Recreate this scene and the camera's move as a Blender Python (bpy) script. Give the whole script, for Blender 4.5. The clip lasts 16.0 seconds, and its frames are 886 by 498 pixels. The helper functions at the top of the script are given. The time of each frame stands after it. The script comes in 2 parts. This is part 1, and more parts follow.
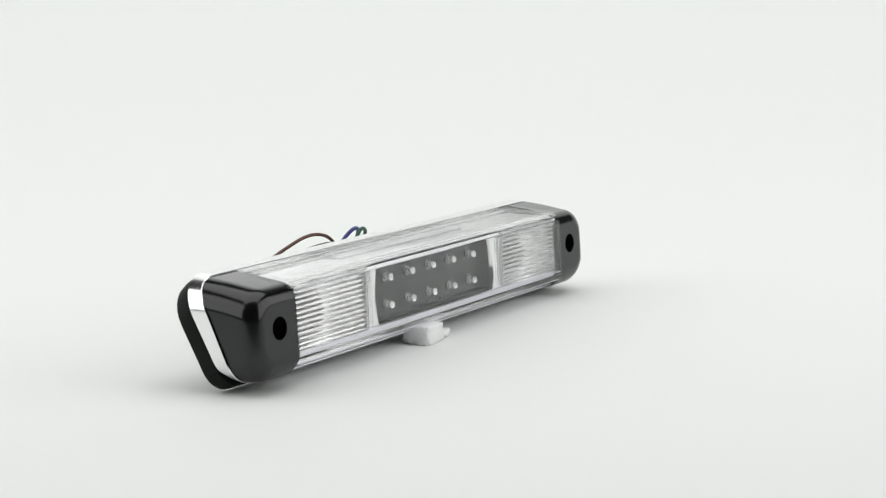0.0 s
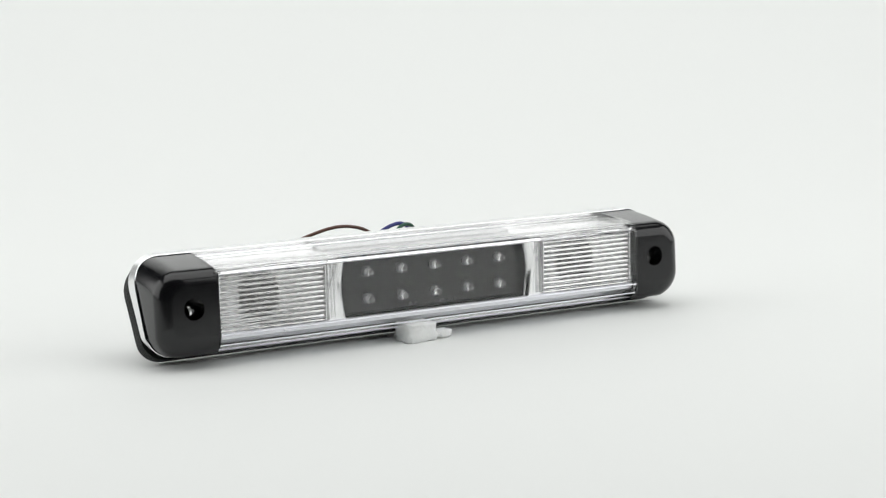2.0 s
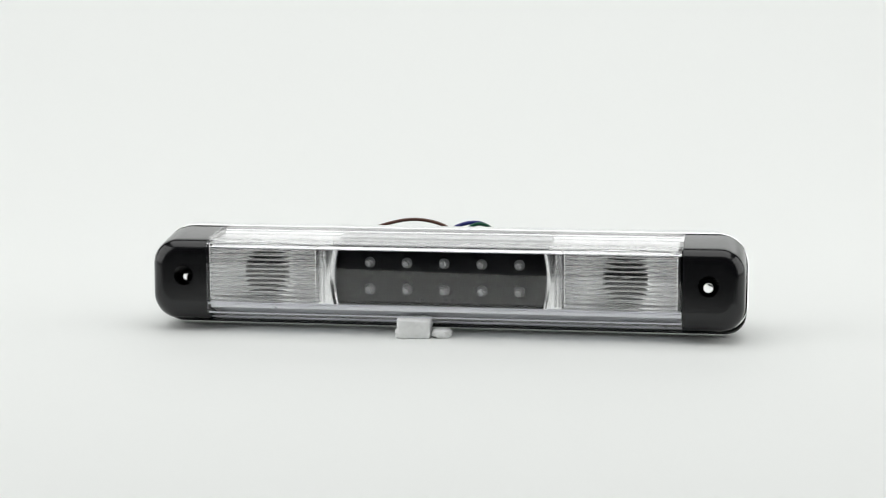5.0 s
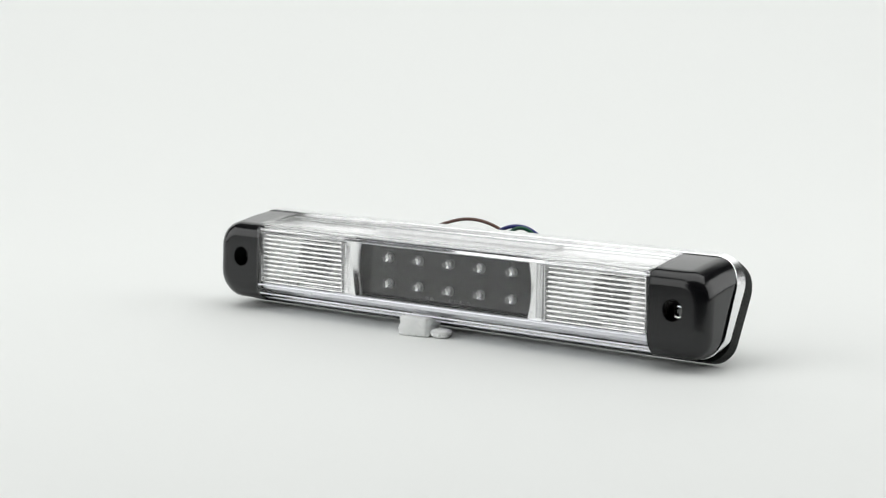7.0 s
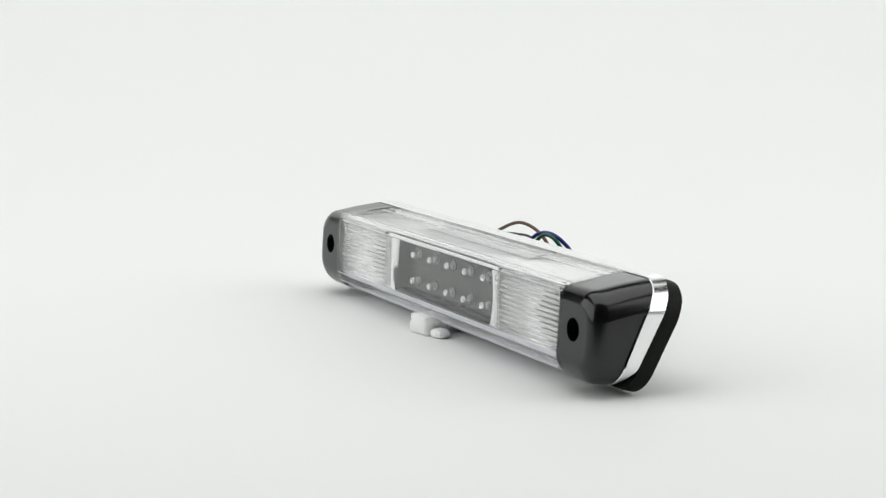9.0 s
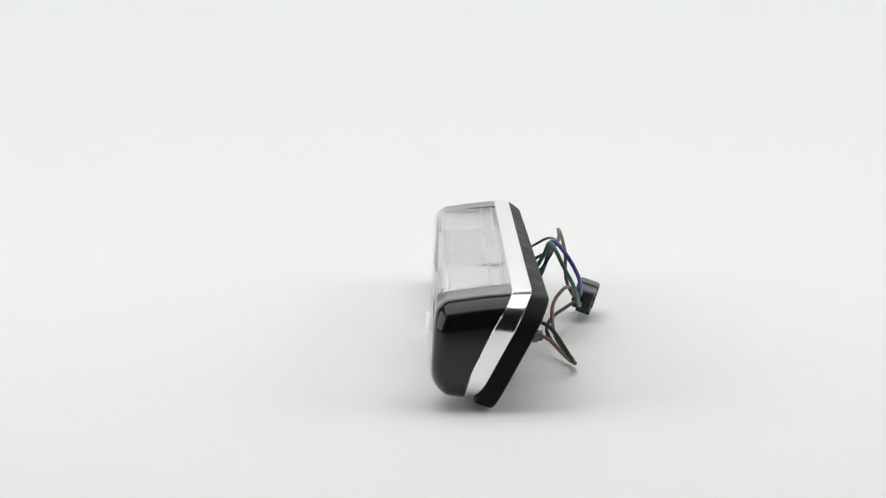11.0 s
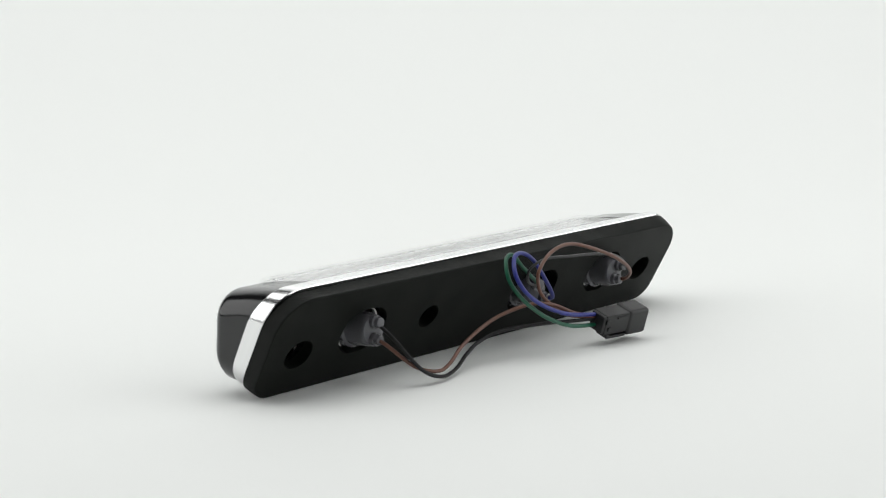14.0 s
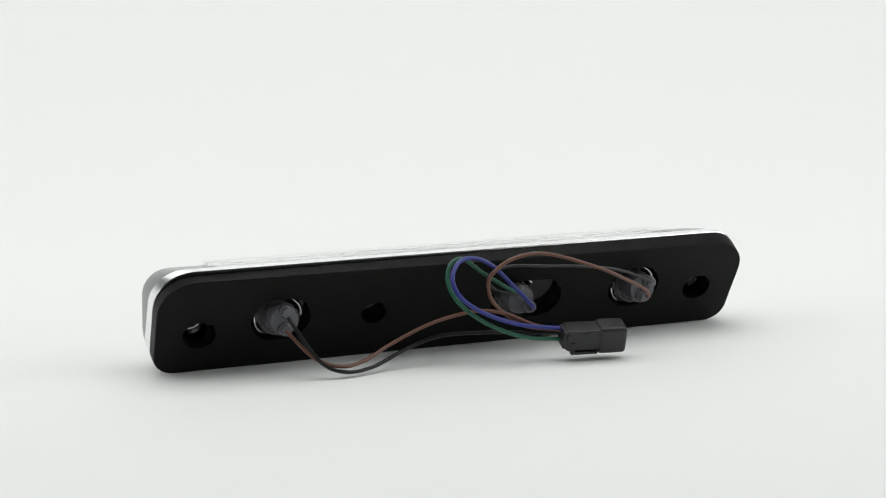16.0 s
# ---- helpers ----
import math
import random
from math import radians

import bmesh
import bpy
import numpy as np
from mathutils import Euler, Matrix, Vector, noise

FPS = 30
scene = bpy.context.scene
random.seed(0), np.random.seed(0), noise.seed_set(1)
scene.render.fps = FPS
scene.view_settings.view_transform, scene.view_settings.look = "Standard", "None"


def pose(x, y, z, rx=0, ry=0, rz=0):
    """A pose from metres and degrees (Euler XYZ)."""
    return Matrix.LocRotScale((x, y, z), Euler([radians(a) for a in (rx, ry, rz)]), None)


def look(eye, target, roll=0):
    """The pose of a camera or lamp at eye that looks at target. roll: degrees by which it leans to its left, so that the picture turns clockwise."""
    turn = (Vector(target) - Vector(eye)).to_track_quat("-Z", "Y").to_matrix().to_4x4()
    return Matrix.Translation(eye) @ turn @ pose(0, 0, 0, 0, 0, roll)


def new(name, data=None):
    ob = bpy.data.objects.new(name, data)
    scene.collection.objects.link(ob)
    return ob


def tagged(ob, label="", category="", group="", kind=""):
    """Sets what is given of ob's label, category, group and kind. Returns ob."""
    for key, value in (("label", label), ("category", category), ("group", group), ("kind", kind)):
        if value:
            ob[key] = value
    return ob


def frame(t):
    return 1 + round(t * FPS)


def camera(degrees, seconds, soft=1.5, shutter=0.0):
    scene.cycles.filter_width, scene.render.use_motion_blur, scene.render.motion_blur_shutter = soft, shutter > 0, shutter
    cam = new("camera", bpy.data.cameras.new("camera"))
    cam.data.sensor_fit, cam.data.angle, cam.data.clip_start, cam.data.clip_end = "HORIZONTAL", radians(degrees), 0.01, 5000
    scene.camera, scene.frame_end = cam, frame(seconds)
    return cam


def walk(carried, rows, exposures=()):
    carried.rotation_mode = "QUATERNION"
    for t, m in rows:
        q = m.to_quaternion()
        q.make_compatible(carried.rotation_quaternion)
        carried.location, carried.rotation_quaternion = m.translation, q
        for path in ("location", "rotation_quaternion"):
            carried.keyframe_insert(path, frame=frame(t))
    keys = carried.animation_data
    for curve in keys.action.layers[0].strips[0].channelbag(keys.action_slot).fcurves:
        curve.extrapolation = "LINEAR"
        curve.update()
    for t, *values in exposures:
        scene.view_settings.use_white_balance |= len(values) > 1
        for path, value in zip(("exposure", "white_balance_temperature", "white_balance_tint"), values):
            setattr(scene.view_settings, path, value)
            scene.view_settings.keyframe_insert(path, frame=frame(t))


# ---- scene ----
# A third brake light turns slowly on a white photographic sweep before a fixed camera.
# Metres; the turning axis is the world's z axis; the sweep's surface is z = 0.
LIFT = -0.0015          # sets the lamp's lowest edge on the sweep


def turn(t):
    """Heading of the turning things, in degrees."""
    return 56.916 - 13.4167 * t


cam = camera(28.39, 16.0, soft=1.2, shutter=0.4)
EYE = pose(0, -1.2053, 0.2638, 80.532, 0, -0.153) @ pose(0, 0, 0, 0, 0, -0.496)
walk(cam, [(0.0, EYE), (16.0, EYE)], exposures=[(0.0, 0.0), (16.0, 0.0)])

# ---- light: softboxes above, behind and at both sides in a dim studio ----
world = bpy.data.worlds.new("studio_air")
world.use_nodes = True
world.node_tree.nodes["Background"].inputs[0].default_value = (0.8, 0.83, 0.85, 1)
world.node_tree.nodes["Background"].inputs[1].default_value = 0.05
scene.world = world


def softbox(name, m, w, h, watts, colour=(1, 1, 1)):
    data = bpy.data.lights.new(name, "AREA")
    data.shape, data.size, data.size_y, data.energy, data.color = "RECTANGLE", w, h, watts, colour
    ob = new(name, data)
    ob.matrix_world = m
    return ob


TINT = (0.99, 1.0, 0.99)
softbox("softbox_top", look((0, 0.06, 1.8), (0, 0.0601, 0)), 2.6, 1.9, 27.8, TINT)
softbox("softbox_back", look((0, 1.55, 0.80), (0, 0, 0.20)), 2.6, 1.0, 6.8, TINT)
softbox("softbox_side", look((-1.8, 0.0, 0.85), (0, 0.65, 0.45)), 2.3, 1.5, 18.8, TINT)
softbox("softbox_side", look((1.8, 0.0, 0.85), (0, 0.65, 0.45)), 2.3, 1.5, 18.8, TINT)
scene.cycles.max_bounces, scene.cycles.glossy_bounces, scene.cycles.transmission_bounces = 20, 10, 14
scene.cycles.transparent_max_bounces = 20


# ---- materials ----
def material(name):
    m = bpy.data.materials.new(name)
    m.use_nodes = True
    return m, m.node_tree.nodes, m.node_tree.links, m.node_tree.nodes["Principled BSDF"]


def surface(name, colour, rough, metal=0.0, grain=400.0, bump=0.0, vary=0.1, coat=0.0, spec=0.5, large=30.0, smudge=0.06):
    """A plain opaque surface with fine grain, relief and broader smudges in its gloss."""
    m, nodes, links, b = material(name)
    geo = nodes.new("ShaderNodeTexCoord")
    fine, broad = nodes.new("ShaderNodeTexNoise"), nodes.new("ShaderNodeTexNoise")
    fine.inputs["Scale"].default_value, broad.inputs["Scale"].default_value = grain, large
    fine.inputs["Detail"].default_value = 4
    links.new(geo.outputs["Object"], fine.inputs["Vector"])
    links.new(geo.outputs["Object"], broad.inputs["Vector"])
    mix = nodes.new("ShaderNodeMix")
    mix.data_type = "RGBA"
    mix.inputs[6].default_value = (*[c * (1 - vary) for c in colour], 1)
    mix.inputs[7].default_value = (*[min(1, c * (1 + vary)) for c in colour], 1)
    links.new(fine.outputs["Fac"], mix.inputs[0])
    links.new(mix.outputs[2], b.inputs["Base Color"])
    span = nodes.new("ShaderNodeMapRange")
    span.inputs[3].default_value, span.inputs[4].default_value = max(0.0, rough - smudge), rough + smudge
    links.new(broad.outputs["Fac"], span.inputs[0])
    links.new(span.outputs[0], b.inputs["Roughness"])
    b.inputs["Metallic"].default_value = metal
    b.inputs["Specular IOR Level"].default_value = spec
    b.inputs["Coat Weight"].default_value = coat
    if bump:
        relief = nodes.new("ShaderNodeBump")
        relief.inputs["Strength"].default_value, relief.inputs["Distance"].default_value = bump, 0.0006
        links.new(fine.outputs["Fac"], relief.inputs["Height"])
        links.new(relief.outputs[0], b.inputs["Normal"])
    return m


def clear_sheet(name, tint, ior, most=1.0):
    """Thin clear acrylic: lets the view through and mirrors more at a low angle."""
    m, nodes, links, b = material(name)
    nodes.remove(b)
    clear, gloss, mix = nodes.new("ShaderNodeBsdfTransparent"), nodes.new("ShaderNodeBsdfGlossy"), nodes.new("ShaderNodeMixShader")
    facing, power, edge = nodes.new("ShaderNodeLayerWeight"), nodes.new("ShaderNodeMath"), nodes.new("ShaderNodeMapRange")
    facing.inputs[0].default_value = 0.5
    power.operation, power.inputs[1].default_value = "POWER", 3.5
    edge.inputs[3].default_value, edge.inputs[4].default_value = ((ior - 1) / (ior + 1)) ** 2, most
    links.new(facing.outputs["Facing"], power.inputs[0])
    links.new(power.outputs[0], edge.inputs[0])
    clear.inputs[0].default_value = (*tint, 1)
    gloss.inputs["Roughness"].default_value = 0.02
    links.new(edge.outputs[0], mix.inputs[0])
    links.new(clear.outputs[0], mix.inputs[1])
    links.new(gloss.outputs[0], mix.inputs[2])
    links.new(mix.outputs[0], nodes["Material Output"].inputs[0])
    return m


def moulded(name, colour, rough, ior=1.49, through_light=1.0):
    m, nodes, links, b = material(name)
    b.inputs["Base Color"].default_value = (*colour, 1)
    b.inputs["Roughness"].default_value = rough
    b.inputs["IOR"].default_value = ior
    b.inputs["Transmission Weight"].default_value = through_light
    return m


PAPER = surface("white_sweep_paper", (0.87, 0.885, 0.87), 0.75, grain=900, bump=0.03, vary=0.008, large=6, spec=0.2)
STUDIO = surface("dark_studio_paint", (0.03, 0.03, 0.032), 0.8, grain=60, vary=0.15, large=3, spec=0.2)
BLACK = surface("gloss_black_plastic", (0.006, 0.006, 0.007), 0.16, grain=1500, vary=0.3, large=60, smudge=0.03, spec=0.5)
MOUTH = surface("dark_socket_mouth", (0.012, 0.012, 0.013), 0.5, grain=600, bump=0.1, vary=0.3)
PANEL = surface("black_panel_plastic", (0.006, 0.006, 0.007), 0.11, grain=900, vary=0.3, large=40, smudge=0.02, spec=0.42)
FOAM = surface("black_foam_rubber", (0.0044, 0.0055, 0.0044), 0.50, grain=900, bump=0.6, vary=0.6, large=45, smudge=0.12, spec=0.12)
CHROME = surface("bright_chrome", (0.93, 0.93, 0.94), 0.03, metal=1.0, grain=300, vary=0.02, large=50, smudge=0.012)
POLISH = surface("soft_polished_chrome", (0.95, 0.95, 0.955), 0.12, metal=1.0, grain=300, vary=0.02, large=50, smudge=0.03)
SHEEN = surface("satin_chrome", (0.93, 0.93, 0.935), 0.20, metal=0.8, grain=300, vary=0.02, large=50, smudge=0.04)
RIM = surface("chromed_rim", (0.86, 0.86, 0.865), 0.18, metal=1.0, grain=300, vary=0.02, large=50, smudge=0.03)
FLOOR = surface("grey_reflector_floor", (0.82, 0.82, 0.87), 0.30, metal=0.9, grain=800, bump=0.05, vary=0.05, large=40, smudge=0.06)
ROOF = surface("bright_chamber_roof", (0.84, 0.84, 0.845), 0.16, metal=0.4, grain=800, bump=0.02, vary=0.03, large=40, smudge=0.06)
SATIN = surface("satin_grey_reflector", (0.60, 0.60, 0.61), 0.34, metal=0.6, grain=800, bump=0.05, vary=0.05, large=40, smudge=0.06)
# assumed grey: the flutes bend the view onto it, giving their dark lines
DULL = surface("flute_line_grey", (0.32, 0.32, 0.33), 0.25, metal=0.8, grain=800, vary=0.05, large=40, smudge=0.06)
LENS = clear_sheet("clear_lens_acrylic", (0.994, 0.994, 0.994), 1.54, 0.75)
LENS_INSIDE = clear_sheet("clear_lens_inside", (0.996, 0.996, 0.996), 1.49, 0.35)
FLUTE = moulded("fluted_clear_acrylic", (1, 1, 1), 0.0)
MILK = moulded("milky_diode_resin", (0.80, 0.80, 0.80), 0.06, 1.5, 0.93)
SMOKE = moulded("smoky_socket_plastic", (0.22, 0.22, 0.24), 0.20, 1.45, 0.5)
BULB = moulded("bulb_glass", (1, 1, 1), 0.0, 1.3)
BROWN = surface("brown_wire", (0.13, 0.055, 0.036), 0.38, grain=500, vary=0.12)
DARK = surface("black_wire", (0.006, 0.006, 0.007), 0.38, grain=500, vary=0.2, spec=0.3)
GREY = surface("grey_wire", (0.035, 0.035, 0.037), 0.36, grain=500, vary=0.2, spec=0.35)
BLUE = surface("blue_wire", (0.020, 0.028, 0.21), 0.36, grain=500, vary=0.12)
GREEN = surface("green_wire", (0.006, 0.095, 0.050), 0.36, grain=500, vary=0.12)
PLUG = surface("matt_black_plug", (0.010, 0.010, 0.011), 0.40, grain=1300, bump=0.12, vary=0.2, large=80)
MARK = surface("embossed_mark", (0.07, 0.07, 0.073), 0.25, grain=800, vary=0.1)
BASE = surface("pale_diode_base", (0.17, 0.17, 0.175), 0.3, grain=800, vary=0.1)
PUTTY = surface("white_putty", (0.90, 0.91, 0.90), 0.55, grain=420, bump=1.0, vary=0.04, large=90)
PUTTY.node_tree.nodes["Principled BSDF"].inputs["Subsurface Weight"].default_value = 0.7
PUTTY.node_tree.nodes["Principled BSDF"].inputs["Subsurface Scale"].default_value = 1.0
PUTTY.node_tree.nodes["Principled BSDF"].inputs["Subsurface Radius"].default_value = (0.008, 0.008, 0.008)


# ---- mesh helpers ----
def part(name, bm, mat, parent=None, label="", smooth=35):
    """Links a bmesh as one mesh object, under a thing or a part."""
    bmesh.ops.recalc_face_normals(bm, faces=bm.faces)
    for f in bm.faces:
        f.smooth = True
    for e in bm.edges:
        if len(e.link_faces) == 2 and e.calc_face_angle(0) > radians(smooth):
            e.smooth = False
    data = bpy.data.meshes.new(name)
    bm.to_mesh(data)
    bm.free()
    data.materials.append(mat)
    ob = new(name, data)
    ob.parent = parent
    return tagged(ob, label)


def loft(rings, first=True, last=True):
    """Closed rings of equal length bridged one to the next."""
    bm = bmesh.new()
    rows = [[bm.verts.new(p) for p in ring] for ring in rings]
    n = len(rows[0])
    for a, b in zip(rows, rows[1:]):
        for i in range(n):
            bm.faces.new((a[i], a[(i + 1) % n], b[(i + 1) % n], b[i]))
    if first:
        bm.faces.new(rows[0][::-1])
    if last:
        bm.faces.new(rows[-1])
    return bm


def grid(points):
    """An open sheet from rows of points."""
    bm = bmesh.new()
    rows = [[bm.verts.new(p) for p in row] for row in points]
    for a, b in zip(rows, rows[1:]):
        for i in range(len(a) - 1):
            bm.faces.new((a[i], a[i + 1], b[i + 1], b[i]))
    return bm


LONGER = 1.012          # one end of the lamp stands a little farther from the axis


def outline(a, lo, hi, r_hi, r_lo, taper=0.0, steps=8):
    """A rounded rectangle (x, h); taper: how much narrower it is at the bottom."""
    pts = []
    for cx, ch, r, start in ((1, 1, r_hi, 0), (-1, 1, r_hi, 90), (-1, -1, r_lo, 180), (1, -1, r_lo, 270)):
        for k in range(steps + 1):
            w = radians(start + 90 * k / steps)
            x, h = cx * (a - r) + r * math.cos(w), (hi - r if ch > 0 else lo + r) + r * math.sin(w)
            x *= LONGER if x > 0 else 1.0
            pts.append((x - math.copysign(taper * (hi - h) / (hi - lo), x), h))
    return pts


def box(x0, x1, y0, y1, z0, z1, bevel=0.0, seg=2):
    bm = bmesh.new()
    bmesh.ops.create_cube(bm, size=1)
    for v in bm.verts:
        v.co = Vector(((x0, x1)[v.co.x > 0], (y0, y1)[v.co.y > 0], (z0, z1)[v.co.z > 0]))
    if bevel:
        bmesh.ops.bevel(bm, geom=bm.edges[:], offset=bevel, segments=seg, affect="EDGES", profile=0.5)
    return bm


def lathe(rings, centre, axis, steps=24):
    """Rings (distance along the axis, radius) turned round an axis from centre."""
    q = Vector(axis).to_track_quat("Z", "Y")
    made = []
    for d, r in rings:
        made.append([Vector(centre) + q @ Vector((r * math.cos(2 * math.pi * k / steps), r * math.sin(2 * math.pi * k / steps), d)) for k in range(steps)])
    return loft(made)


def join(*meshes):
    bm = bmesh.new()
    for one in meshes:
        data = bpy.data.meshes.new("tmp")
        one.to_mesh(data)
        one.free()
        bm.from_mesh(data)
        bpy.data.meshes.remove(data)
    return bm


def pierced(ob, *cutters):
    """Cuts closed meshes out of ob, for good."""
    for bm in cutters:
        bmesh.ops.recalc_face_normals(bm, faces=bm.faces)
        data = bpy.data.meshes.new("cutter")
        bm.to_mesh(data)
        bm.free()
        tool = new("cutter", data)
        cut = ob.modifiers.new("cut", "BOOLEAN")
        cut.object, cut.operation, cut.solver = tool, "DIFFERENCE", "EXACT"
        bpy.context.view_layer.update()
        done = bpy.data.meshes.new_from_object(ob.evaluated_get(bpy.context.evaluated_depsgraph_get()))
        ob.modifiers.clear()
        old, name = ob.data, ob.data.name
        ob.data = done
        bpy.data.meshes.remove(old)
        done.name = name
        bpy.data.objects.remove(tool)
        bpy.data.meshes.remove(data)
    bm = bmesh.new()
    bm.from_mesh(ob.data)
    for e in bm.edges:
        e.smooth = len(e.link_faces) != 2 or e.calc_face_angle(0) < radians(35)
    bm.to_mesh(ob.data)
    bm.free()
    return ob


def tube(points, r, steps=12, fine=6):
    """A round wire through points (Catmull-Rom)."""
    p = [Vector(q) for q in points]
    p = [2 * p[0] - p[1]] + p + [2 * p[-1] - p[-2]]
    line = []
    for i in range(1, len(p) - 2):
        for k in range(fine):
            s = k / fine
            line.append(0.5 * (2 * p[i] + (p[i + 1] - p[i - 1]) * s + (2 * p[i - 1] - 5 * p[i] + 4 * p[i + 1] - p[i + 2]) * s * s
                               + (3 * p[i] - p[i - 1] - 3 * p[i + 1] + p[i + 2]) * s ** 3))
    line.append(p[-2])
    rings, side = [], None
    for i, c in enumerate(line):
        d = (line[min(i + 1, len(line) - 1)] - line[max(i - 1, 0)]).normalized()
        side = d.orthogonal().normalized() if side is None else (side - d * side.dot(d)).normalized()
        up = d.cross(side)
        rings.append([c + r * (math.cos(2 * math.pi * k / steps) * side + math.sin(2 * math.pi * k / steps) * up) for k in range(steps)])
    return loft(rings)


# ---- the studio ----
def sweep():
    """White sheet, flat in front and curving up behind."""
    line = [(-0.455, 0.0), (0.35, 0.0)]
    for k in range(1, 41):
        w = radians(90 * k / 40)
        line.append((0.35 + 2.0 * math.sin(w), 2.0 - 2.0 * math.cos(w)))
    line.append((2.35, 2.5))
    bm = grid([[(x, y, z) for x in (-2.2, 2.2)] for y, z in line])
    bm.normal_update()
    bmesh.ops.solidify(bm, geom=bm.faces[:], thickness=0.004)
    for v in bm.verts:
        v.co.z = min(v.co.z, 2.5)
    top = max(v.co.z for v in bm.verts if abs(v.co.y + 0.455) < 0.02)
    for v in bm.verts:
        v.co.z -= top
    ob = part("backdrop", bm, PAPER, smooth=60)
    return tagged(ob, "seamless white paper sweep curving up behind the lamp", "backdrop", kind="structure")


def studio():
    for name, b in (("wall_front", (-3.6, 3.6, -4.3, -4.2, -0.8, 2.9)), ("wall_back", (-3.6, 3.6, 3.0, 3.1, -0.8, 2.9)),
                    ("wall_west", (-3.6, -3.5, -4.2, 3.0, -0.8, 2.9)), ("wall_east", (3.5, 3.6, -4.2, 3.0, -0.8, 2.9)),
                    ("floor", (-3.6, 3.6, -4.3, 3.1, -0.9, -0.8)), ("ceiling", (-3.6, 3.6, -4.3, 3.1, 2.9, 3.0))):
        tagged(part(name, box(*b), STUDIO), "dark painted studio " + name.split("_")[0], name.split("_")[0], kind="structure")


sweep()
studio()

# ---- the third brake light ----
lamp = new("third_brake_light")
tagged(lamp, "clear third brake light with black ends, chrome housing and loose wiring", "vehicle light")
UP, OUT = Vector((0, 0.477, 0.879)), Vector((0, 0.879, -0.477))      # along the leaning base, and out of its back


def on_base(x, v, d):
    """A point v up the leaning base and d in front of its back face."""
    return Vector((x, 0.0316, 0.0018)) + v * UP - d * OUT


def front_y(z, lean=0.0):
    return -0.0040 + 0.041 * (z - 0.0181) + lean * (z - 0.0407)


def bow(z):
    """How far the joint between the ends and the base bows forward at height z."""
    u = min(1.0, max(0.0, (z - 0.0078) / 0.0619))
    return 0.0042 * math.sin(math.pi * u ** 0.8)


def shell_rings(rho=0.0055, lean=0.0, drop=0.0, hi=0.0700, flare=-0.0006):
    """Rings of the lamp's outer form, from the front face back to the base; drop rounds the underside, hi and flare size the back."""
    rings, lo = [], 0.0078
    for deg in (0, 15, 30, 45, 60, 75, 90):
        inset, back = rho * (1 - math.sin(radians(deg))), rho * (1 - math.cos(radians(deg)))
        pts = outline(0.2092 - inset, 0.0142 + inset - drop * (deg / 90) ** 2, 0.0672 - inset, 0.0175 - inset * 0.8, 0.0165 - inset * 0.8)
        rings.append([(x, front_y(z, lean) + back, z) for x, z in pts])
    for s in (0.5, 1.0):
        pts = outline(0.2092 + flare * s, 0.0142 - drop + (lo - 0.0142 + drop) * s ** 0.7, 0.0672 + (hi - 0.0672) * s ** 0.7, 0.0175, 0.0175)
        rings.append([(x, (front_y(z, lean) + rho) * (1 - s) + (0.0172 + 0.0277 * (z - lo) / 0.0619 - bow(z)) * s, z) for x, z in pts])
    return rings


def kept(bm, x, above, fill):
    """Keeps what lies on one side of a plane across the lamp."""
    cut = bmesh.ops.bisect_plane(bm, geom=bm.verts[:] + bm.edges[:] + bm.faces[:], plane_co=(x, 0, 0), plane_no=(1, 0, 0),
                                 clear_inner=above, clear_outer=not above)
    if fill:
        bmesh.ops.edgeloop_fill(bm, edges=[e for e in cut["geom_cut"] if isinstance(e, bmesh.types.BMEdge)])
    return bm


def screw_bore(side):
    """The stepped hole through an end: a wide recess, then a narrow bore."""
    axis = Vector((-0.0012 * side, 0.049, -0.0130)).normalized()
    return Vector((0.1868 if side > 0 else -0.1848, -0.004, 0.0424)), axis


for side in (-1, 1):
    cap = part("end_cap", kept(loft(shell_rings(rho=0.0100, lean=0.03, drop=0.0045, hi=0.0711, flare=0.0008)), (0.1693 if side > 0 else -0.167), side > 0, True), BLACK, lamp, "glossy black plastic end cap with a screw hole")
    start, axis = screw_bore(side)
    pierced(cap, lathe([(-0.01, 0.0082), (0.012, 0.0062)], start, axis), lathe([(0.005, 0.0036), (0.03, 0.0036)], start, axis), lathe([(0.0155, 0.0085), (0.08, 0.0085)], start, axis))
    sleeve = lathe([(0.0105, 0.0033), (0.0105, 0.0037), (0.0180, 0.0041), (0.0180, 0.0035), (0.0105, 0.0033)], start, axis)
    bmesh.ops.delete(sleeve, geom=[f for f in sleeve.faces if len(f.verts) > 4], context="FACES_ONLY")
    bmesh.ops.remove_doubles(sleeve, verts=sleeve.verts[:], dist=0.00001)
    part("sleeve", sleeve, CHROME, cap, "bright metal sleeve in the screw hole")

# clear lens between the ends
lens = kept(kept(loft(shell_rings(), last=False), 0.1693, False, False), -0.167, True, False)
lens.normal_update()
outer = set(lens.faces)
bmesh.ops.solidify(lens, geom=lens.faces[:], thickness=0.0018)
for f in lens.faces:
    f.material_index = 0 if f in outer else 1
lens = part("lens", lens, LENS, lamp, "clear acrylic lens cover")
lens.data.materials.append(LENS_INSIDE)
lens.visible_shadow = False


def strip(pts, x0, x1):
    """A bar of the given section (y, z) along the lamp."""
    return loft([[(x, y, z) for y, z in pts] for x in (x0, x1)])


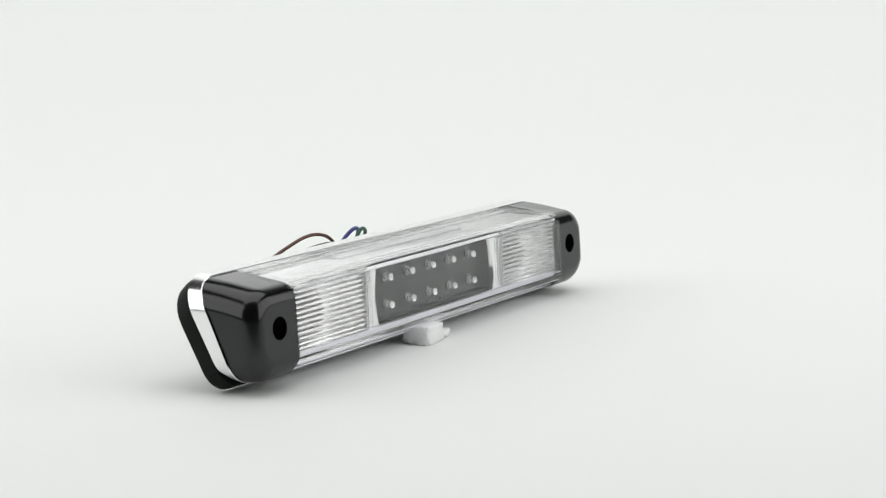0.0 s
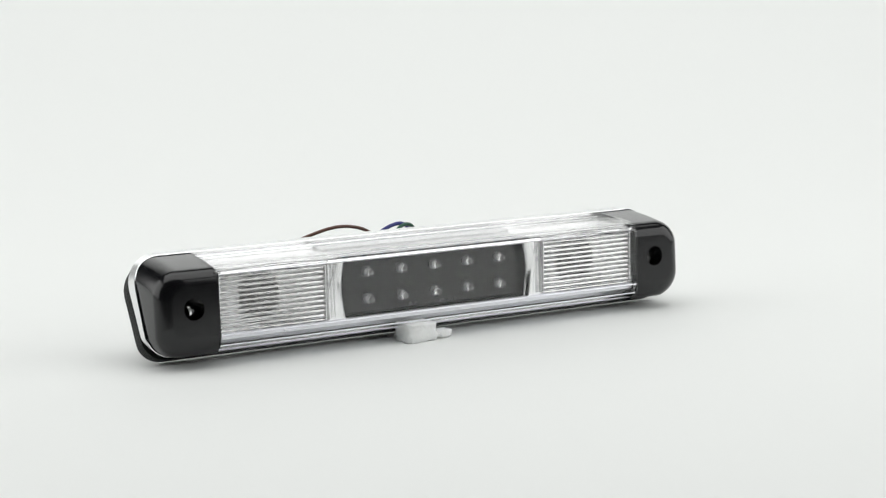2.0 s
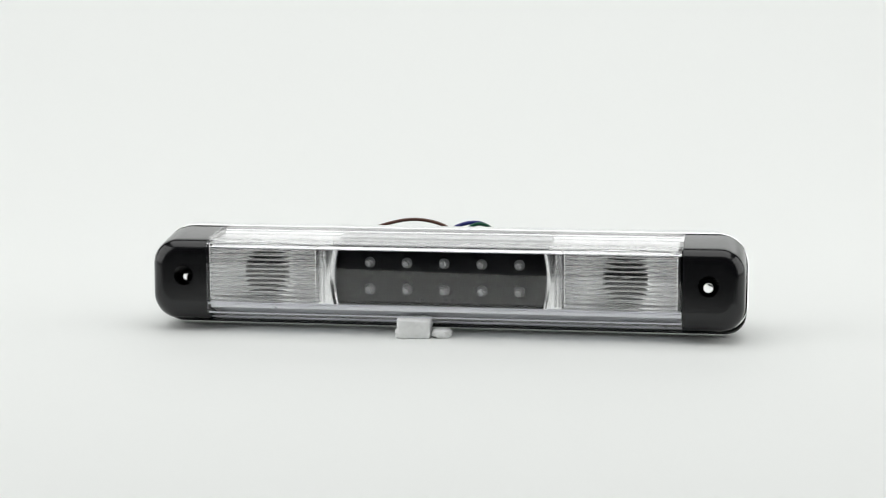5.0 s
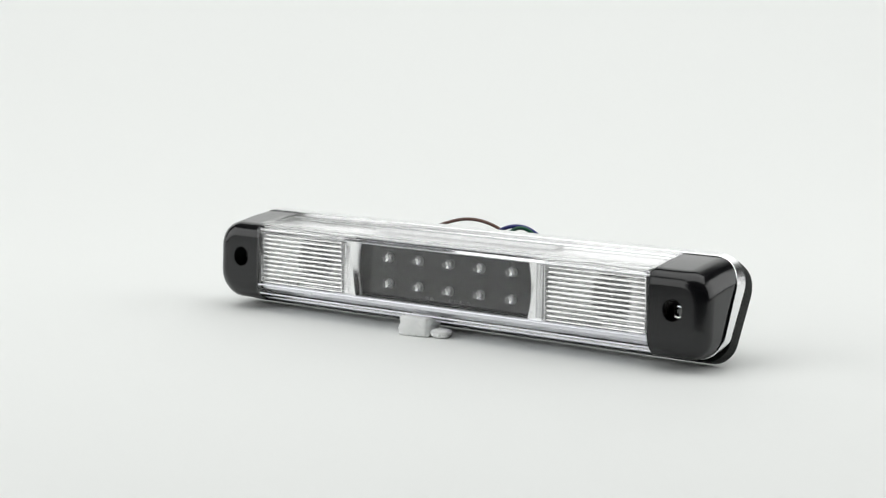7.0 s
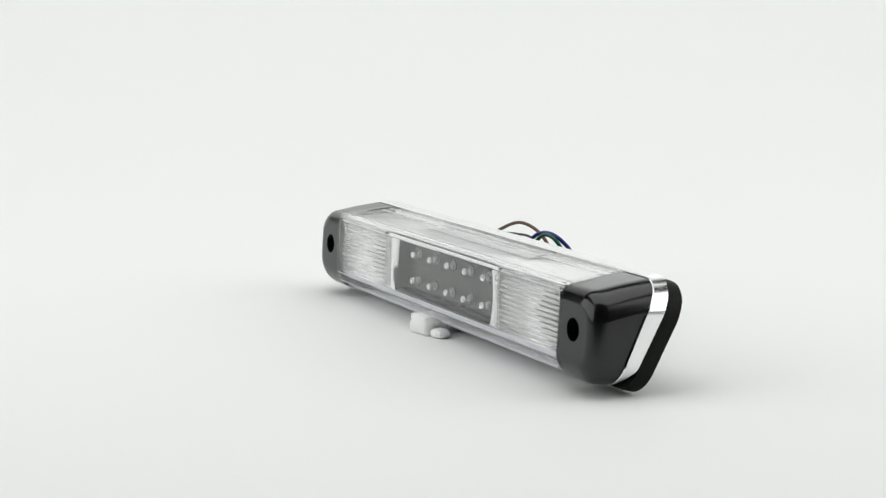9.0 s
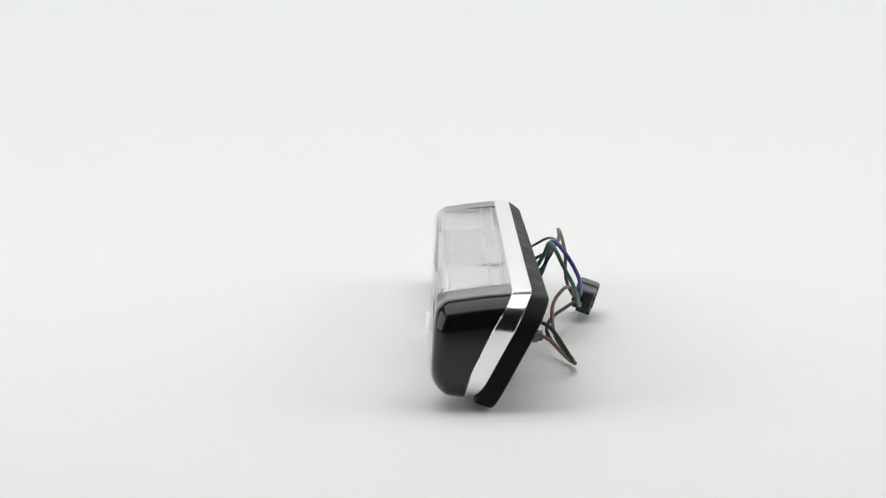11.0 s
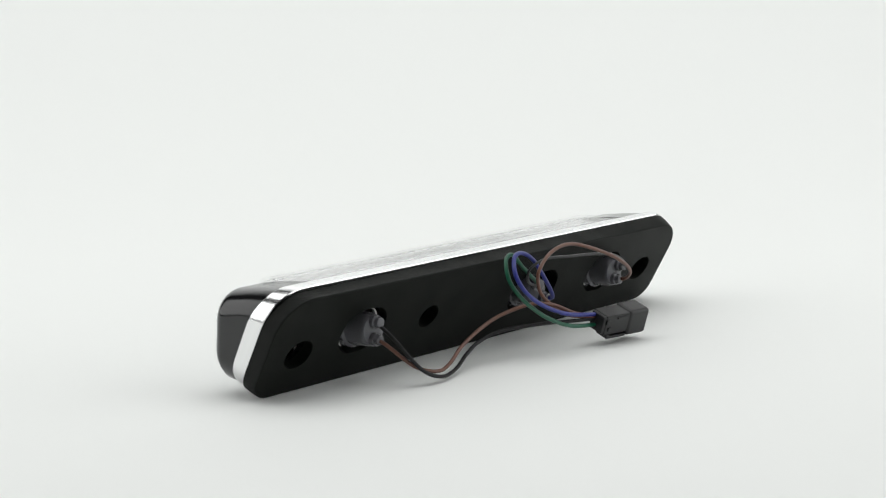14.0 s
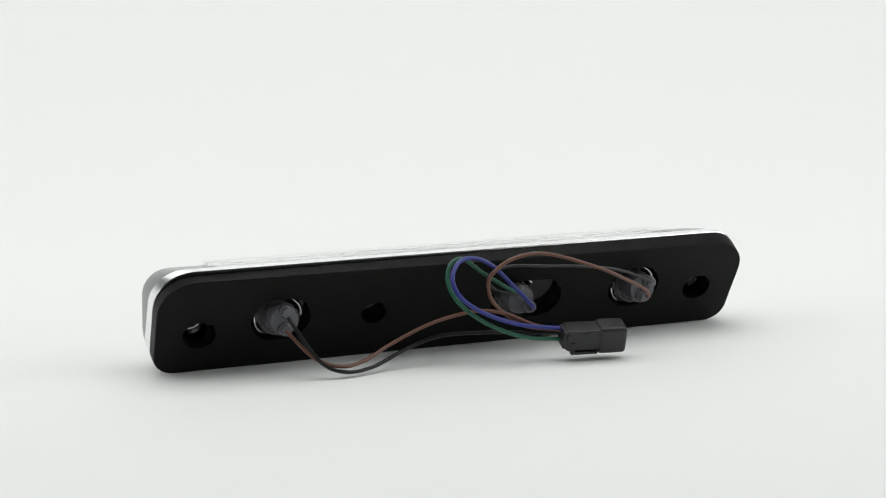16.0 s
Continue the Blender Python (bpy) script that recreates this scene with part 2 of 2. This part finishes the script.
def rib(pts, x0, x1, y, z):
    """The same bar with both ends run out to nothing."""
    ends = [(x0, 0.02), (x0 + 0.0035, 1.0), (x1 - 0.0035, 1.0), (x1, 0.02)]
    return loft([[(x, y + (py - y) * k, z + (pz - z) * k) for py, pz in pts] for x, k in ends])


def wedge(y, z, w, h):
    return [(y - w, z), (y - w * 0.5, z + h), (y + w * 0.5, z + h), (y + w, z)]


for y, z, w in ((0.0405, 0.0697, 0.0011), (0.033, 0.0693, 0.0011), (0.0075, 0.0675, 0.0007), (0.0035, 0.0672, 0.0012)):
    ridge = part("ridge", rib(wedge(y, z, w, 0.0006), -0.1668, 0.1691, y, z), FLUTE, lens)
    ridge.visible_shadow = False
for y, z in ((-0.0039, 0.0226), (-0.0020, 0.0158), (0.0046, 0.0116)):
    ridge = part("ridge", strip([(y - 0.0003, z - 0.0005), (y - 0.0006, z), (y - 0.0003, z + 0.0005), (y + 0.0004, z)], -0.1668, 0.1691), FLOOR, lens)
    ridge.visible_shadow = False


# fluted windows before the two lamp chambers
def flutes(x0, x1, z0, z1, count):
    """A clear block of rounded horizontal flutes whose ends round off like bullets."""
    line = []
    for i in range(count):
        for k in range(8):
            a = math.pi * k / 8
            line.append((math.sin(a), z0 + (z1 - z0) * (i + (1 - math.cos(a)) / 2) / count))
    line.append((0.0, z1))
    rings = []
    for x, deep in ((x0, 0.0), (x0 + 0.0004, 0.45), (x0 + 0.0011, 0.80), (x0 + 0.0022, 1.0), (x1 - 0.0022, 1.0), (x1 - 0.0011, 0.80), (x1 - 0.0004, 0.45), (x1, 0.0)):
        section = [(front_y(z) + 0.0040 + 0.0016 * deep * b, z) for b, z in line] + [(front_y(z1) + 0.0024, z1), (front_y(z0) + 0.0024, z0)]
        rings.append([(x, y, z) for y, z in section])
    return loft(rings)


def window_rim(side):
    """The rounded clear border moulded round a fluted window."""
    x0, x1, z0, z1, r, y = 0.0868, 0.1668, 0.0236, 0.0646, 0.0035, 0.0034
    pts = [(x0, z0), (x0, 0.044), (x0, z1)]
    pts += [(x1 - r + r * math.sin(w), z1 - r + r * math.cos(w)) for w in [radians(15 * k) for k in range(7)]]
    pts += [(x1, 0.044), (x1, z0)]
    return tube([(side * x, front_y(z) + y, z) for x, z in pts], 0.0007, 8, 2)


for side in (-1, 1):
    x0, x1 = sorted((0.0868 * side, 0.1662 * side))
    win = part("fluted_window", flutes(x0, x1, 0.0243, 0.0638, 12), FLUTE, lamp, "clear window of horizontal flutes", smooth=50)
    win.visible_shadow = False
    part("rim", window_rim(side), FLUTE, win, "rounded clear border").visible_shadow = False
    beads = []
    for col in (0.0822, 0.0849):
        for i in range(19):
            z = 0.0258 + 0.0360 * i / 18
            bm = bmesh.new()
            bmesh.ops.create_icosphere(bm, subdivisions=1, radius=0.0011, matrix=Matrix.Translation((col * side, front_y(z) + 0.0034, z)))
            beads.append(bm)
    part("prism_column", join(*beads), FLUTE, lamp, "two columns of tiny clear prisms").visible_shadow = False

# chrome housing: base flange, chambers, roofs, floors
def base_plane(z, ahead=0.0):
    """The leaning plane on which the lens and its ends meet the base."""
    return 0.0152 + 0.0291 * (z - 0.0068) / 0.0640 - ahead - bow(z)


flange_rings = [[on_base(x, v, 0.0116) for x, v in outline(0.2070, 0.0060, 0.0660, 0.021, 0.0120, 0.002)],
                [on_base(x, v, 0.0118) for x, v in outline(0.2117, 0.0012, 0.0724, 0.025, 0.0145, 0.002)],
                [on_base(x, v, 0.0124) for x, v in outline(0.2120, 0.0010, 0.0730, 0.025, 0.0150, 0.002)],
                [(x, base_plane(z, 0.0002), z) for x, z in outline(0.2112, 0.0080, 0.0719, 0.0205, 0.0175)],
                [(x, base_plane(z, 0.0006), z) for x, z in outline(0.2107, 0.0085, 0.0714, 0.0200, 0.0175)],
                [(x, base_plane(z, -0.0012), z) for x, z in outline(0.2095, 0.0096, 0.0692, 0.0182, 0.017)],
                [(x, base_plane(z), z) for x, z in outline(0.2060, 0.0115, 0.0660, 0.0160, 0.016)]]
flange = part("base_flange", loft(flange_rings, False, False), RIM, lamp, "bright chrome base flange")


def base_hole(x, v, r, wide=0.0, deep=0.03):
    """A round or long hole through the base; wide: half its straight part."""
    rings = []
    for d in (-0.004, deep):
        ring = []
        for k in range(28):
            w = 2 * math.pi * k / 28
            ring.append(on_base(x + r * math.cos(w) + math.copysign(wide, math.cos(w)), v + r * math.sin(w), d))
        rings.append(ring)
    return loft(rings)


def cut_edge(a, lo, hi, d, slant, seed):
    """One outline of the hand-cut foam: finely stepped, uneven, its top edge slanting along the lamp."""
    pts, ring = outline(a, lo, hi, 0.025, 0.014, 0.002), []
    for (xa, va), (xb, vb) in zip(pts, pts[1:] + pts[:1]):
        n = max(1, int(math.hypot(xb - xa, vb - va) / 0.0035))
        ring += [(xa + (xb - xa) * k / n, va + (vb - va) * k / n) for k in range(n)]
    rough = []
    for x, v in ring:
        ragged = 0.00035 * noise.noise(Vector((x * 160, v * 160, seed))) + 0.0003 * noise.noise(Vector((x * 420, v * 420, seed)))
        v += slant * (0.2 - x) / 0.4 * max(0.0, v / hi)
        rough.append(on_base(x * (1 + ragged), v + ragged * (1 if v > 0.03 else 0.3), d))
    return rough


gasket = part("gasket", loft([cut_edge(0.2119, -0.0016, 0.0705, 0.0114, 0.0020, 1.0), cut_edge(0.2120, -0.0010, 0.0718, 0.0062, 0.0001, 2.0),
                              cut_edge(0.2119, 0.0, 0.0733, 0.0010, -0.0026, 3.0), cut_edge(0.2113, 0.0006, 0.0727, 0.0004, -0.0026, 3.0)]),
              FOAM, lamp, "thick black foam gasket on the back")
HOLES = ((0.1845, 0.0300, 0.0104, 0.0008), (-0.1800, 0.0325, 0.0102, 0.0008), (0.0670, 0.0358, 0.0088, 0.0))
for x, v, r, wide in HOLES:
    pierced(gasket, base_hole(x, v, r, wide))
pierced(gasket, base_hole(0.1310, 0.0376, 0.0172, 0.0030), base_hole(-0.0450, 0.0360, 0.0162, 0.0100), base_hole(-0.1275, 0.0383, 0.0172, 0.0025))
back_plate = part("back_plate", loft([[on_base(x, v, d) for x, v in outline(0.2085, 0.0020, 0.0660, 0.020, 0.012)] for d in (0.0082, 0.0094)]), PANEL, lamp, "black plastic back of the housing")
pierced(back_plate, base_hole(0.1318, 0.0372, 0.0142), base_hole(-0.0360, 0.0370, 0.0142), base_hole(-0.1290, 0.0370, 0.0142))
for side in (-1, 1):
    start, axis = screw_bore(side)
    pierced(back_plate, lathe([(-0.01, 0.0085), (0.08, 0.0085)], start, axis))


def lip(x, v, r, d, start, end, steps=20):
    """A raised chrome arc round a hole in the base."""
    rings = []
    for k in range(steps + 1):
        w = radians(start + (end - start) * k / steps)
        s = 0.0011 * min(1.0, 0.35 + 4.0 * min(k, steps - k) / steps)
        rings.append([on_base(x + (r + s * math.cos(b)) * math.cos(w), v + (r + s * math.cos(b)) * math.sin(w), d + 1.6 * s * math.sin(b))
                      for b in [2 * math.pi * j / 10 for j in range(10)]])
    return loft(rings)


for x, v, arcs in ((0.1322, 0.0372, ((112, 192), (-72, 2))), (-0.0362, 0.0370, ((108, 146),)), (-0.1286, 0.0370, ((100, 176), (-76, -8)))):
    for start, end in arcs:
        part("hole_lip", lip(x, v, 0.0156, 0.0058, start, end), RIM, lamp, "bright chrome lip beside a bulb socket")
part("hole_lip", lip(0.1905, 0.0402, 0.0068, 0.0066, 195, 300), RIM, lamp, "bright chrome edge inside a screw hole")


def trough(x0, x1, z0, z1, depth):
    """A concave reflector, upright in section, with a roof and a floor."""
    xc, hw = (x0 + x1) / 2, (x1 - x0) / 2
    rows = [[(xc + hw * k / 40, 0.0025 + depth * (1 - (k / 40) ** 2) * (1 + 0.05 * math.sin(math.pi * (z - z0) / (z1 - z0))) + 0.03 * (z - z1), z) for k in range(-40, 41)]
            for z in [z0 + (z1 - z0) * i / 6 for i in range(7)]]
    return grid(rows)


for side in (-1, 1):
    x0, x1 = sorted((0.0880 * side, 0.1660 * side))
    part("reflector", trough(x0, x1, 0.0228, 0.0640, 0.0200), SHEEN, lamp, "concave chrome reflector")
    for x in (x0 + 0.0001, x1 - 0.0006):
        part("chamber_wall", box(x, x + 0.0005, 0.0002, 0.0220, 0.0228, 0.0645), CHROME, lamp)
    # floor colour is assumed, darkened so the flutes' edges pick up dark lines
    part("chamber_floor", box(x0, x1, 0.0030, 0.0300, 0.0218, 0.0227), DULL, lamp, "chamber floor greyed to darken the lines in the flutes")
    # plate under the roof, added only to darken the flute lines from above
    part("chamber_ceiling", box(x0, x1, 0.0036, 0.0190, 0.0636, 0.0641), DULL, lamp, "added grey plate that darkens the lines in the flutes")
    part("chamber_roof", strip([(0.0035, 0.0645), (0.0420, 0.0645), (0.0420, 0.0657), (0.0035, 0.0657)], *sorted((0.0770 * side, 0.1660 * side))), ROOF, lamp, "bright chrome chamber roof")
    xc = 0.1295 * side
    part("socket_mouth", lathe([(0.0, 0.0154), (0.0035, 0.0150), (0.0040, 0.0136)], (xc, 0.0215, 0.0428), (0, -1, 0), 28), MOUTH, lamp, "dark bulb opening in the reflector")
    bulb = part("bulb", lathe([(0.0, 0.0025), (0.003, 0.0035), (0.007, 0.0036), (0.010, 0.0025), (0.0115, 0.0008)], (xc, 0.0174, 0.0440), (0, -1, 0), 16), BULB, lamp, "small clear wedge bulb")
    bulb.visible_shadow = False
part("centre_roof", box(-0.0765, 0.0765, 0.0040, 0.0420, 0.0648, 0.0658, 0.0004), SATIN, lamp, "satin grey roof of the diode chamber")
part("back_shelf", strip([(0.0290, 0.0662), (0.0430, 0.0672), (0.0430, 0.0682), (0.0290, 0.0670)], -0.0765, 0.0765), SATIN, lamp)
part("housing_floor", strip([(0.0010, 0.0190), (0.0170, 0.0125), (0.0170, 0.0140), (0.0010, 0.0222)], -0.1662, 0.1685), FLOOR, lamp)
part("top_rail", strip([(-0.0002, 0.0628), (0.0022, 0.0644), (0.0022, 0.0634), (0.0004, 0.0620)], -0.1662, 0.1685), CHROME, lamp, "narrow chrome rail")
part("lower_rail", strip([(-0.0008, 0.0232), (0.0024, 0.0232), (0.0024, 0.0216), (-0.0008, 0.0220)], -0.1662, 0.1685), FLOOR, lamp, "narrow grey rail")


# the diode panel, its bowed chrome cheeks and ten clear diodes
def panel_y(z):
    return 0.0105 + 0.045 * (z - 0.0430)


part("diode_panel", loft([[(x, panel_y(z) + d, z) for x, z in outline(0.0862, 0.0225, 0.0640, 0.002, 0.002, steps=2)] for d in (0.0, 0.003)]),
     PANEL, lamp, "glossy black diode panel")
for side in (-1, 1):
    rows = []
    for k in range(13):
        s = -1 + k / 6
        z = 0.0430 + 0.0205 * s
        xin = 0.0748 - 0.0028 * s * s
        rows.append([(side * x, y + 0.0008 + 0.045 * (z - 0.0430), z) for x, y in ((xin, 0.0034), (xin + 0.0005, 0.0020), (xin + 0.0016, 0.0006), (xin + 0.0034, 0.0000), (0.0800, 0.0006), (0.0866, 0.0006), (0.0872, 0.0026), (0.0872, 0.0095))])
    bm = grid(rows)
    bm.normal_update()
    bmesh.ops.solidify(bm, geom=bm.faces[:], thickness=0.0006)
    part("cheek", bm, POLISH, lamp, "bowed chrome cheek beside the diodes")


def diode(x, z):
    """A long clear diode: milky dome, clear barrel, bright cup and a collar on the panel."""
    y, way = panel_y(z), (0, -1, 0.045)
    barrel = part("diode", lathe([(0.0, 0.0031), (0.0009, 0.0031), (0.0011, 0.0026), (0.0052, 0.0025)], (x, y, z), way, 20), LENS, lamp, "clear round light diode")
    barrel.visible_shadow = False
    part("dome", lathe([(0.0050, 0.0025), (0.0060, 0.0024), (0.0070, 0.0019), (0.0076, 0.0011), (0.0078, 0.0003)], (x, y, z), way, 20), MILK, barrel, "milky diode dome")
    part("cup", lathe([(0.0004, 0.0020), (0.0018, 0.0022), (0.0019, 0.0019), (0.0008, 0.0012)], (x, y, z), way, 14), SATIN, barrel, "bright diode cup")
    part("collar", lathe([(-0.0002, 0.0038), (0.0004, 0.0038), (0.0005, 0.0032)], (x, y, z), way, 20), BASE, barrel)


for k in range(5):
    for z in (0.0520, 0.0330):
        diode(-0.0512 + 0.0267 * k, z)
for x0, x1 in ((-0.0190, -0.0160), (-0.0145, -0.0120), (0.0020, 0.0055), (0.0065, 0.0100), (0.0110, 0.0135), (0.0175, 0.0200)):
    z = 0.0258
    part("mark", box(x0, x1, panel_y(z) - 0.0003, panel_y(z) + 0.0002, z - 0.0011, z + 0.0011), MARK, lamp, "faint unreadable embossed mark")


# bulb sockets on the back
def socket(x, z, two):
    """A stepped round body in the hole, with two wire grommets on its end."""
    body = part("socket", lathe([(0.0, 0.0128), (0.0075, 0.0128), (0.0090, 0.0114), (0.0212, 0.0105), (0.0235, 0.0090), (0.0240, 0.0040)],
                                (x, 0.0355, z), (0, 1, 0), 32), SMOKE, lamp, "smoky translucent bulb socket")
    for dx, dz in two:
        part("grommet", lathe([(0.0, 0.0046), (0.0030, 0.0044), (0.0036, 0.0036), (0.0062, 0.0033), (0.0068, 0.0024)], (x + dx, 0.0588, z + dz), (0, 1, 0), 16), SMOKE, body)
    part("lug", box(x - 0.0150, x + 0.0150, 0.0395, 0.0425, z - 0.0032, z + 0.0032, 0.0012), SMOKE, body)
    return body


socket(0.1318, 0.0365, ((-0.0002, 0.0056), (0.0004, -0.0056)))
socket(-0.0360, 0.0360, ((0.0030, 0.0058), (-0.0050, -0.0050)))
socket(-0.1295, 0.0360, ((-0.0040, 0.0046), (0.0010, -0.0048)))

# wiring
WIRES = (
    ("brown_wire", BROWN, 0.00125, ((0.1324, 0.060, 0.0315), (0.1314, 0.0690, 0.0285), (0.1183, 0.0810, 0.0140), (0.1027, 0.0864, 0.0090), (0.0862, 0.0825, 0.0105),
                                    (0.0684, 0.0771, 0.0172), (0.0473, 0.0765, 0.0260), (0.0290, 0.0790, 0.0322), (0.0083, 0.0870, 0.0370), (-0.0093, 0.0930, 0.0345),
                                    (-0.0273, 0.0985, 0.0265), (-0.0483, 0.1030, 0.0225))),
    ("black_wire", DARK, 0.00125, ((0.1314, 0.060, 0.0415), (0.1294, 0.0715, 0.0340), (0.1163, 0.0845, 0.0125), (0.1008, 0.0880, 0.0055), (0.0813, 0.0830, 0.0058),
                                   (0.0619, 0.0760, 0.0110), (0.0454, 0.0730, 0.0160), (0.0279, 0.0780, 0.0210), (-0.0013, 0.0900, 0.0225), (-0.0263, 0.0980, 0.0215), (-0.0483, 0.1030, 0.0205))),
    ("blue_wire", BLUE, 0.00145, ((-0.0418, 0.061, 0.0310), (-0.0393, 0.0700, 0.0330), (-0.0233, 0.0755, 0.0480), (-0.0063, 0.0780, 0.0640), (0.0076, 0.0792, 0.0706),
                                  (0.0201, 0.0830, 0.0695), (0.0279, 0.0900, 0.0600), (0.0240, 0.0960, 0.0480), (0.0080, 0.0987, 0.0370), (-0.0163, 0.1005, 0.0280), (-0.0473, 0.1030, 0.0232))),
    ("green_wire", GREEN, 0.00140, ((-0.0333, 0.061, 0.0420), (-0.0233, 0.0680, 0.0455), (-0.0013, 0.0735, 0.0590), (0.0145, 0.0765, 0.0702), (0.0254, 0.0800, 0.0672),
                                    (0.0288, 0.0860, 0.0550), (0.0220, 0.0925, 0.0420), (0.0045, 0.0970, 0.0290), (-0.0193, 0.1000, 0.0195), (-0.0473, 0.1030, 0.0163))),
    ("brown_wire", BROWN, 0.00125, ((-0.1285, 0.060, 0.0315), (-0.1288, 0.0690, 0.0325), (-0.1193, 0.0800, 0.0400), (-0.1003, 0.0880, 0.0495), (-0.0771, 0.0890, 0.0600), (-0.0409, 0.0863, 0.0712),
                                    (-0.0163, 0.0870, 0.0695), (-0.0003, 0.0885, 0.0600), (0.0016, 0.0885, 0.0500), (-0.0033, 0.0900, 0.0395), (-0.0203, 0.0960, 0.0265), (-0.0483, 0.1035, 0.0215))),
    ("grey_wire", GREY, 0.00095, ((-0.1338, 0.060, 0.0400), (-0.1293, 0.0690, 0.0430), (-0.1003, 0.0800, 0.0545), (-0.0703, 0.0835, 0.0600), (-0.0411, 0.0851, 0.0627), (-0.0153, 0.0825, 0.0640),
                                  (-0.0033, 0.0780, 0.0580), (-0.0093, 0.0720, 0.0480), (-0.0263, 0.0660, 0.0420), (-0.0393, 0.0600, 0.0395))),
)
for name, mat, r, pts in WIRES:
    part(name, tube(pts, r), mat, lamp, name.replace("_", " ") + " with a plastic sheath")


# plug at the end of the wiring
def plug():
    q = pose(-0.0445, 0.0993, 0.0052, -18, -0.5, -9)
    def placed(bm):
        bmesh.ops.transform(bm, matrix=q, verts=bm.verts)
        return bm
    body = part("plug", placed(box(-0.0250, -0.0015, -0.0062, 0.0078, 0.0066, 0.0214, 0.0012)), PLUG, lamp, "matt black wiring plug")
    part("hood", placed(box(-0.0430, -0.0235, -0.0074, 0.0088, 0.0036, 0.0226, 0.0026, 3)), PLUG, body)
    part("latch", placed(box(-0.0236, -0.0050, -0.0024, 0.0084, 0.0038, 0.0060, 0.0007)), PLUG, body)
    part("latch_foot", placed(box(-0.0080, -0.0050, -0.0020, 0.0080, 0.0046, 0.0070, 0.0005)), PLUG, body)
    part("seal", placed(box(-0.0030, 0.0008, -0.0052, 0.0072, 0.0080, 0.0208, 0.0010)), PLUG, body)
    for x0, x1, z0, z1 in ((-0.0075, -0.0045, 0.0098, 0.0128), (-0.0045, -0.0017, 0.0150, 0.0188), (-0.0215, -0.0120, 0.0182, 0.0198)):
        part("tab", placed(box(x0, x1, 0.0074, 0.0086, z0, z1, 0.0003)), PLUG, body)
    part("tab", placed(box(-0.0130, -0.0060, -0.0074, -0.0060, 0.0100, 0.0170, 0.0005)), PLUG, body)


plug()


# ---- putty under the front edge ----
def lump(name, size, home, label, seed, soft):
    """A pinched, crumbly piece of putty with a flat foot."""
    bm = bmesh.new()
    bmesh.ops.create_cube(bm, size=2)
    bmesh.ops.bevel(bm, geom=bm.edges[:], offset=soft, segments=4, affect="EDGES", profile=0.6)
    bmesh.ops.subdivide_edges(bm, edges=[e for e in bm.edges if e.calc_length() > 0.3], cuts=6, use_grid_fill=True)
    bmesh.ops.triangulate(bm, faces=bm.faces[:])
    for v in bm.verts:
        c = v.co.copy()
        n = noise.noise(c * 1.1 + Vector((seed, 0, 0))) * 0.14 + noise.noise(c * 3.0 + Vector((0, seed, 0))) * 0.07 + noise.noise(c * 8.0 + Vector((0, 0, seed))) * 0.05
        c *= 1 + n
        v.co = Vector((c.x * size[0] / 2, c.y * size[1] / 2, max(0.0, (c.z + 1) * size[2] / 2)))
    ob = part(name, bm, PUTTY, smooth=70)
    tagged(ob, label, "putty", "putty under the lamp")
    return ob, home


putty = [lump("putty_block", (0.0235, 0.0200, 0.0132), pose(-0.0182, 0.0010, 0, 0, 0, 3), "white putty block propping the lens edge", 1.0, 0.28),
         lump("putty_crumb", (0.0135, 0.0110, 0.0062), pose(0.0020, -0.0002, 0, 0, 0, 10), "small white putty crumb beside the block", 4.0, 0.85)]


# flat faces keep flat shading beside their rounded edges
for ob in lamp.children_recursive:
    even = ob.modifiers.new("even_normals", "WEIGHTED_NORMAL")
    even.weight, even.keep_sharp = 90, True


def motions():
    times = [0.5 * k for k in range(33)]
    walk(lamp, [(t, pose(0, 0, LIFT, 0, 0, turn(t) + 0.4)) for t in times])
    for ob, home in putty:
        walk(ob, [(t, pose(0, 0, 0, 0, 0, turn(t)) @ home) for t in times])


motions()
